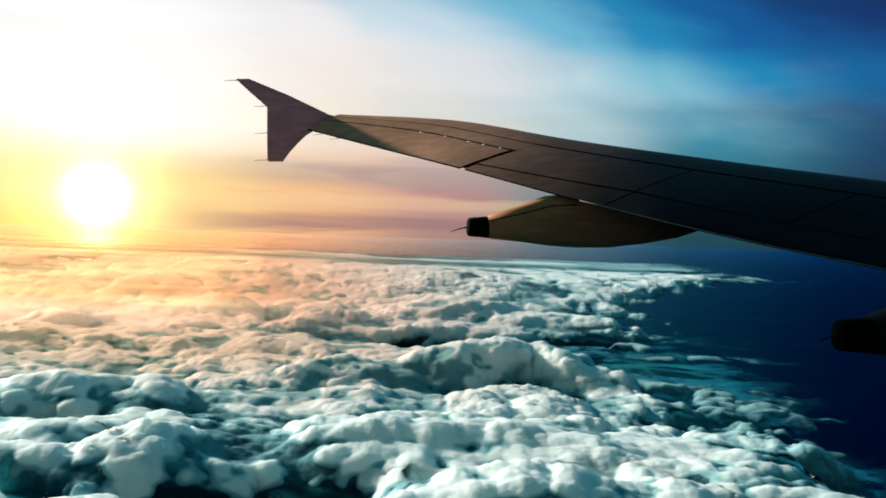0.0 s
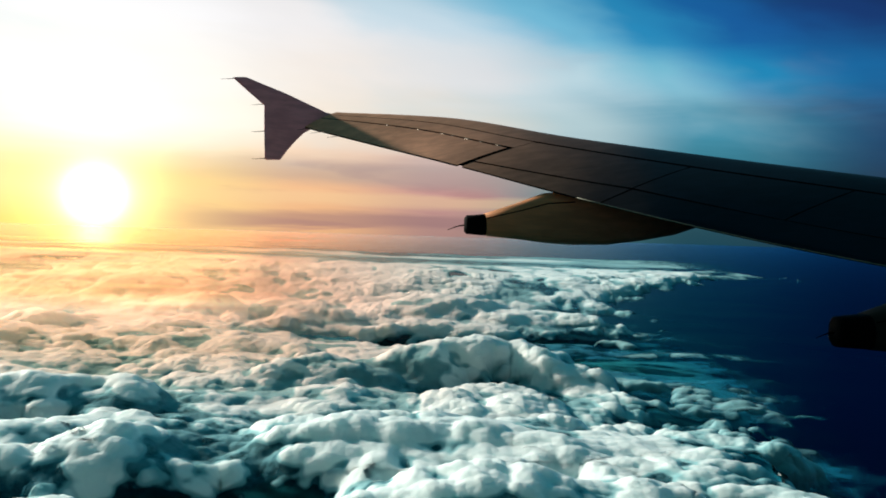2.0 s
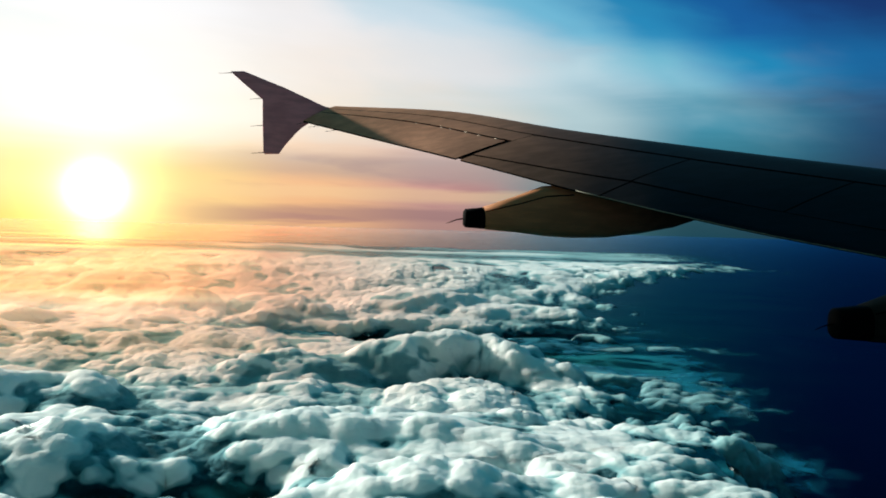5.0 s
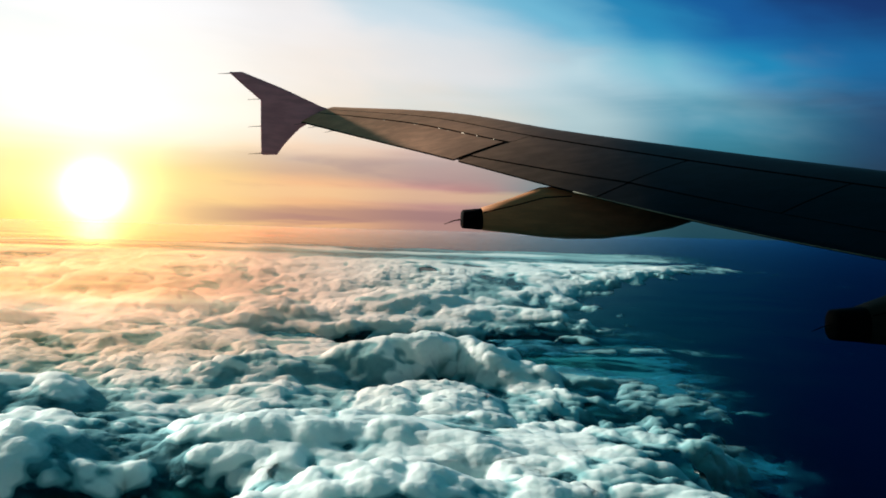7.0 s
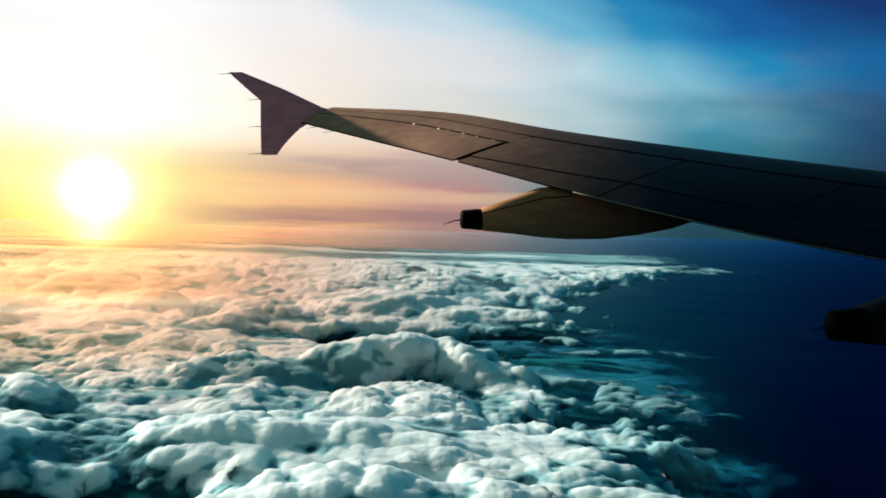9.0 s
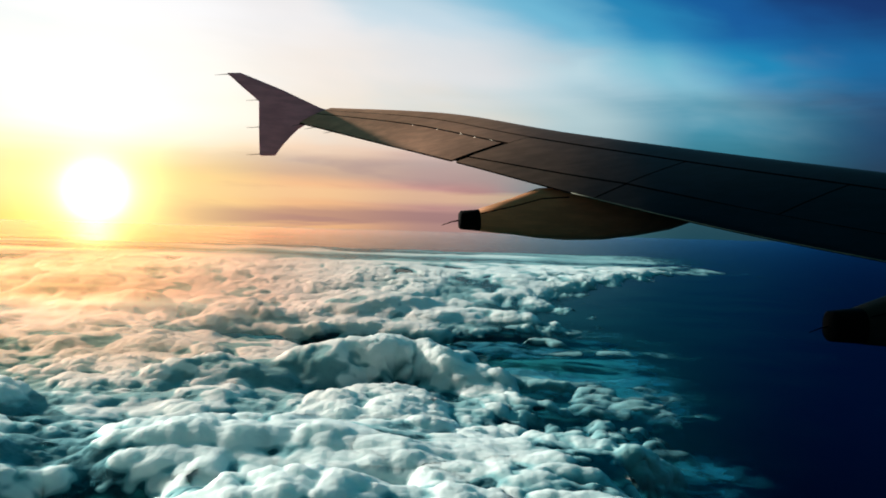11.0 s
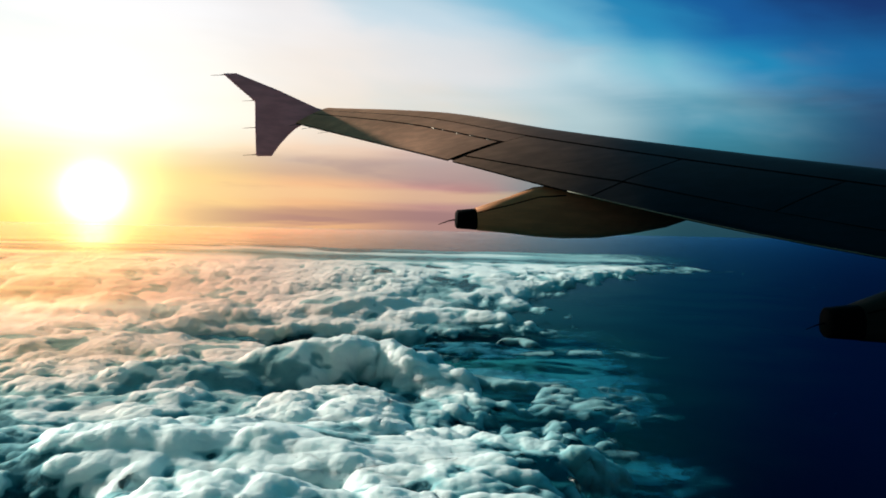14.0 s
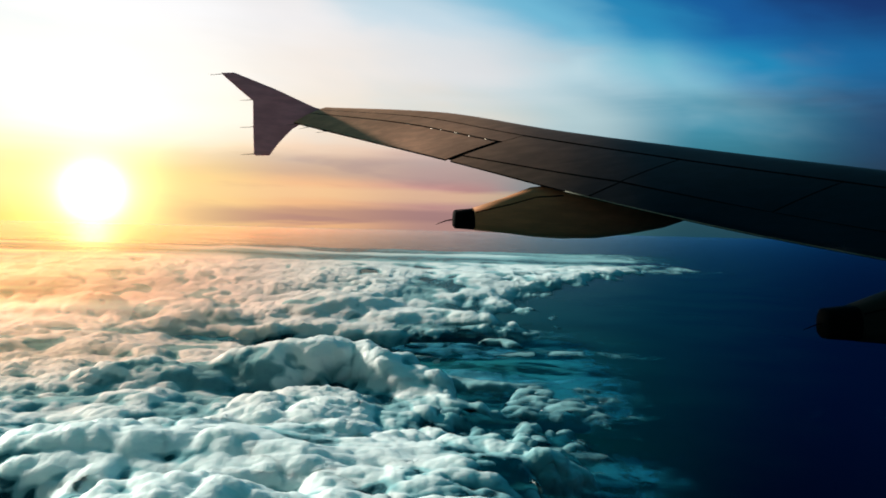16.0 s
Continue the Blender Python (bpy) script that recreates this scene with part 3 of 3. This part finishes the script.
def make_lower_layer():
    """A thin lower sheet of cloud, seen through the hollows and drawn out over the sea in wisps."""
    y = 0.42 * (3.2 / 0.42) ** np.linspace(0, 1, 280)
    u = np.linspace(0, 1, 420)
    left, right = -0.62 * y - 0.03, 0.62 * y + 0.36
    X = left[:, None] + (right - left)[:, None] * u[None, :]
    Y = np.repeat(y[:, None], len(u), 1)
    flat = np.stack([X.ravel(), Y.ravel()], 1)
    x, yy = flat.T
    swirl = drift(flat * (0.55, 1.2) + np.stack([drift(flat, 0.3, 141, 2), drift(flat, 0.3, 147, 2)], 1) * 0.06, 0.15, 131, 5)
    thick = smooth(-0.65, 1.1, swirl) * (0.10 + 0.90 * smooth(0.55, 0.0, x - 0.12 * yy)) * smooth(2.6, 1.7, yy) * smooth(1.0, 1.3, yy) * 0.5
    z = -0.272 + 0.03 * smooth(1.1, 1.9, yy) + 0.012 * swirl + 0.02 * (billow(np.column_stack([flat * (0.7, 1.0), flat[:, 0] * 0]) + 3.0, 0.07, 8) - 0.5)
    idx = np.arange(X.size).reshape(X.shape)
    quads = np.stack([idx[:-1, :-1], idx[:-1, 1:], idx[1:, 1:], idx[1:, :-1]], -1).reshape(-1, 4)
    quads = quads[thick[quads].max(1) > 0.01]
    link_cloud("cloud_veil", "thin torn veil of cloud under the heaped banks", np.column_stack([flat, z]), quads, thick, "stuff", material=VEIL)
    # a still lower teal sheet, added to colour in the shade of the hollows
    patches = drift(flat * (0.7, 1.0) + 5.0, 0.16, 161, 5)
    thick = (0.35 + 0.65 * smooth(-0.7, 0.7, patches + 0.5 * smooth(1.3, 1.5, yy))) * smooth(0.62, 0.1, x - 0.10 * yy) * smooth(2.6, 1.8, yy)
    quads = np.stack([idx[:-1, :-1], idx[:-1, 1:], idx[1:, 1:], idx[1:, :-1]], -1).reshape(-1, 4)
    quads = quads[thick[quads].max(1) > 0.01]
    link_cloud("cloud_hollow_shade", "dark teal sheet that colours in the shade of the cloud hollows", np.column_stack([flat, z * 0 - 0.300 + 0.03 * smooth(1.1, 1.9, yy)]), quads, thick, "stuff", material=HOLLOW_SHADE)


make_lower_layer()


def make_glow_sheet():
    """A thin even sheet, added over the cloud tops to carry the sun's warm glow."""
    y = 0.85 * (60 / 0.85) ** np.linspace(0, 1, 90)
    u = np.linspace(-1, 1, 130)
    left, right = -2.5 * y - 1.0, 0.48 * y + 0.05
    X = left[:, None] + (right - left)[:, None] * (u[None, :] + 1) / 2
    Y = np.repeat(y[:, None], len(u), 1)
    flat = np.stack([X.ravel(), Y.ravel()], 1)
    Z = -0.130 + 0.060 * smooth(1.3, 2.4, flat[:, 1]) + 0.004 * drift(flat, 0.5, 91, 2)
    idx = np.arange(X.size).reshape(X.shape)
    quads = np.stack([idx[:-1, :-1], idx[:-1, 1:], idx[1:, 1:], idx[1:, :-1]], -1).reshape(-1, 4)
    me = bpy.data.meshes.new("glow_sheet")
    me.from_pydata(np.column_stack([flat, Z]).tolist(), [], quads.tolist())
    me.polygons.foreach_set("use_smooth", np.ones(len(quads), bool))
    me.materials.append(GLOW_SHEET)
    ob = new("glow_sheet", me)
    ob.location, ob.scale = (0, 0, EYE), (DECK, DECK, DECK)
    tagged(ob, "added clear sheet over the cloud tops, tinted with the warm glow of the sun", "mist", kind="stuff")


make_glow_sheet()

# ------------------------------------------------------------------ wing
FLIGHT = Vector((0.9907, 0.1271, 0.0488)).normalized()
OUT = FLIGHT.cross(Vector((0, 0, 1))).normalized() * -1
# stations from the tip inwards: trailing edge x, y, z; length from there to the crest; height of the crest
STATIONS = np.array((
    (-2.899, 17.000, 6.216, 0.707, 0.316),
    (-1.238, 16.000, 5.759, 1.430, 0.557),
    (0.331, 14.800, 5.309, 1.935, 0.536),
    (2.680, 13.600, 4.651, 2.285, 0.735),
    (4.902, 12.700, 4.126, 2.541, 0.903),
    (7.223, 11.900, 3.680, 2.942, 0.956),
    (10.133, 11.200, 3.160, 3.467, 1.067),
))
CREST = 0.7


def station(u):
    """Smooth between the stations; u counts them from the tip."""
    i = int(min(max(math.floor(u), 0), len(STATIONS) - 2))
    f = u - i
    p = [STATIONS[min(max(j, 0), len(STATIONS) - 1)] for j in (i - 1, i, i + 1, i + 2)]
    return 0.5 * (2 * p[1] + (p[2] - p[0]) * f + (2 * p[0] - 5 * p[1] + 4 * p[2] - p[3]) * f * f + (3 * p[1] - p[0] - 3 * p[2] + p[3]) * f ** 3)


def skin(u, v, sink=0.0, lower=False):
    """A point of the wing's skin: u along the span, v from the trailing edge (0) to the leading edge (1)."""
    x, y, z, k, h = station(u)
    chord = k / CREST
    if lower:
        up = -0.06 * chord * math.sin(math.pi * min(v, 1)) * (1 - 0.5 * v) + 0.25 * h * v ** 2
    elif v < CREST:
        up = h * (1 - (1 - v / CREST) ** 1.35)
    else:
        up = h * (1 - 0.75 * ((v - CREST) / (1 - CREST)) ** 2)
    return Vector((x, y, z)) + FLIGHT * (chord * v) + Vector((0, 0, up - sink))


def panel(name, parent, u0, u1, v0, v1, label="", thick=0.03, material=None, nu=0, nv=10, lift=0.0):
    """A piece of the upper skin with its own edges; v0 and v1 may be pairs, for the two ends."""
    nu = nu or max(3, int((u1 - u0) * 8))
    a0, a1 = v0 if isinstance(v0, tuple) else (v0, v0)
    b0, b1 = v1 if isinstance(v1, tuple) else (v1, v1)
    bm = bmesh.new()
    layers = []
    for sink in (-lift, thick):
        grid = []
        for i in range(nu + 1):
            f = i / nu
            lo, hi = a0 + (a1 - a0) * f, b0 + (b1 - b0) * f
            grid.append([bm.verts.new(skin(u0 + (u1 - u0) * f, lo + (hi - lo) * j / nv, sink)) for j in range(nv + 1)])
        layers.append(grid)
    t, b = layers
    for i in range(nu):
        for j in range(nv):
            bm.faces.new((t[i][j], t[i + 1][j], t[i + 1][j + 1], t[i][j + 1]))
            bm.faces.new((b[i][j], b[i][j + 1], b[i + 1][j + 1], b[i + 1][j]))
    sides = set()
    for i in range(nu):
        sides.add(bm.faces.new((t[i][0], b[i][0], b[i + 1][0], t[i + 1][0])))
        sides.add(bm.faces.new((t[i][nv], t[i + 1][nv], b[i + 1][nv], b[i][nv])))
    for j in range(nv):
        sides.add(bm.faces.new((t[0][j], t[0][j + 1], b[0][j + 1], b[0][j])))
        sides.add(bm.faces.new((t[nu][j], b[nu][j], b[nu][j + 1], t[nu][j + 1])))
    bmesh.ops.recalc_face_normals(bm, faces=bm.faces)
    for f in bm.faces:
        f.material_index = 1 if f in sides else 0
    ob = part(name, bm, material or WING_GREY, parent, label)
    ob.data.materials.append(DARK)
    ob.data.set_sharp_from_angle(angle=radians(35))
    return ob


def make_wing():
    wing = tagged(new("aircraft_wing"), "dark grey airliner wing with an upturned tip fence, backlit", "wing")
    # inner box: a little under the panels, so that the joints show as dark grooves
    bm = bmesh.new()
    rings = []
    for i in range(49):
        u = -0.04 + 6.04 * i / 48
        ring = [skin(u, v, 0.028) for v in np.linspace(0.03, 1, 16)] + [skin(u, v, 0.0, True) for v in np.linspace(0.985, 0.03, 14)]
        rings.append([bm.verts.new(p) for p in ring])
    for a, b in zip(rings, rings[1:]):
        for k in range(len(a)):
            bm.faces.new((a[k], a[(k + 1) % len(a)], b[(k + 1) % len(a)], b[k]))
    bm.faces.new(rings[0])
    bm.faces.new(rings[-1][::-1])
    bmesh.ops.recalc_face_normals(bm, faces=bm.faces)
    part("wing_box", bm, DARK, wing, "dark inner structure seen in the panel joints")
    g = 0.006
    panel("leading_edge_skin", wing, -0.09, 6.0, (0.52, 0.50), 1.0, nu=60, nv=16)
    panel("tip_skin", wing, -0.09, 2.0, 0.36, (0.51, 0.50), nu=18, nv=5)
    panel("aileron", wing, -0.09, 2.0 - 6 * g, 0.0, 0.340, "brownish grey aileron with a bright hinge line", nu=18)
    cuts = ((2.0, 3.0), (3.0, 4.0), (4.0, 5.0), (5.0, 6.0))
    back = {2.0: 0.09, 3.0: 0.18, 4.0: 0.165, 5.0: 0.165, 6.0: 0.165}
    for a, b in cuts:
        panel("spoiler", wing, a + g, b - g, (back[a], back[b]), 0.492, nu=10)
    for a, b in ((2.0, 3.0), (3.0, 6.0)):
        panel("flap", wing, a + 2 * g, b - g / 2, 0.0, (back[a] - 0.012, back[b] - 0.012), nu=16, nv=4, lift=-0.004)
    # bright fittings along the aileron's hinge
    for u, long in ((0.38, 0.03), (0.72, 0.03), (1.02, 0.05), (1.30, 0.06), (1.40, 0.04), (1.58, 0.08), (1.72, 0.05), (1.88, 0.05)):
        ends = [skin(u - long / 2, 0.350, 0.008), skin(u + long / 2, 0.350, 0.008)]
        part("hinge_fitting", tube(ends, [0.007, 0.007], 6), METAL, wing, "small bright metal hinge fitting")
    # lit edge of the flap, added as a pale strip
    edge = [skin(2.85 + 3.1 * i / 24, 0.0, 0.012) for i in range(25)]
    part("lit_trailing_edge", tube(edge, [0.011] * 25, 6), LIT_EDGE, wing, "thin pale strip for the lit trailing edge of the flap")
    return wing


def make_fence(wing):
    """The plate at the wing's tip: it rises aft and up, and a smaller blade hangs below."""
    outline = ((-4.515, 7.225), (-4.237, 7.242), (-3.393, 6.936), (-2.550, 6.577), (-2.027, 6.470), (-2.215, 6.291), (-2.639, 6.262), (-2.848, 6.217),
               (-3.016, 6.107), (-3.167, 5.951), (-3.346, 5.734), (-3.486, 5.522), (-3.802, 5.507), (-3.827, 6.074), (-3.843, 6.663), (-4.185, 6.941))
    bm = bmesh.new()
    sides = []
    for off in (0.0, 0.07):
        sides.append([bm.verts.new((x, 17.06 + 0.128 * (x + 3.77) + off, z)) for x, z in outline])
    bm.faces.new(sides[0])
    bm.faces.new(sides[1][::-1])
    for k in range(len(outline)):
        j = (k + 1) % len(outline)
        bm.faces.new((sides[0][k], sides[1][k], sides[1][j], sides[0][j]))
    bmesh.ops.recalc_face_normals(bm, faces=bm.faces)
    bmesh.ops.bevel(bm, geom=[e for e in bm.edges if len(e.link_faces) == 2 and e.calc_face_angle(0) > 1.2], offset=0.02, segments=2, affect="EDGES")
    fence = part("wingtip_fence", bm, FENCE_GREY, wing, "dark purplish grey swept wingtip fence", smooth=False)
    for x, z in ((-4.49, 7.205), (-3.85, 6.695), (-3.83, 6.12), (-3.81, 5.545)):
        y = 17.095 + 0.128 * (x + 3.77)
        part("static_wick", tube([(x + 0.05, y, z), (x - 0.1, y, z - 0.012), (x - 0.27, y - 0.02, z - 0.03)], [0.010, 0.006, 0.003], 6), DARK, fence)


def make_wicks(wing):
    for u in (0.08, 0.30, 0.52):
        p = skin(u, 0.0)
        part("static_wick", tube([p + FLIGHT * 0.05, p - FLIGHT * 0.1 + Vector((0, 0, -0.01)), p - FLIGHT * 0.28 + Vector((0, 0, -0.04))], [0.009, 0.006, 0.003], 6), DARK, wing)


def make_fairing(wing, x, y, z, size):
    """A long canoe under the trailing edge, with a dark blunt tail and a thin wick."""
    # along the flight, height of the middle, half height, half width
    prof = ((0.0, 0.0, 0.12, 0.10), (0.03, 0.0, 0.155, 0.13), (0.33, 0.008, 0.180, 0.165), (0.345, 0.008, 0.188, 0.172), (0.9, 0.082, 0.305, 0.22), (1.35, 0.152, 0.42, 0.26),
            (1.8, 0.17, 0.455, 0.28), (2.4, 0.205, 0.47, 0.28), (3.0, 0.25, 0.43, 0.26), (3.6, 0.30, 0.36, 0.22), (4.1, 0.36, 0.25, 0.16), (4.6, 0.42, 0.10, 0.08))
    way = Vector((0.992, 0.127, 0.0))
    base = Vector((x, y, z))
    place = [base + way * a * size + Vector((0, 0, b * size)) for a, b, _, _ in prof]
    radii = [(w * size, h * size) for _, _, h, w in prof]
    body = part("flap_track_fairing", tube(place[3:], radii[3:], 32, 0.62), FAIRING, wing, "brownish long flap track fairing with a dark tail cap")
    part("tail_cap", tube(place[:3] + [place[3] - way * 0.004], [radii[0], radii[1], radii[2], radii[2]], 32, 0.62), DARK, body, "black blunt tail cap")
    seam = []
    for (a, b, h, w) in prof[3:7]:
        seam.append(base + way * a * size + Vector((0, 0, b * size)) + Vector((0.127, -0.992, 0)) * w * size * math.cos(0.42) ** 0.62 * 1.01 + Vector((0, 0, h * size * math.sin(0.42) ** 0.62)))
    part("seam", tube(seam, [0.011] * len(seam), 6), DARK, body, "dark seam between the fixed and the moving shell")
    t = place[0]
    part("static_wick", tube([t + way * 0.05, t - way * 0.12 + Vector((0, 0, -0.03)), t - way * 0.3 + Vector((0, 0, -0.1))], [0.014, 0.010, 0.005], 6), DARK, body)


wing = make_wing()
make_fence(wing)
make_wicks(wing)
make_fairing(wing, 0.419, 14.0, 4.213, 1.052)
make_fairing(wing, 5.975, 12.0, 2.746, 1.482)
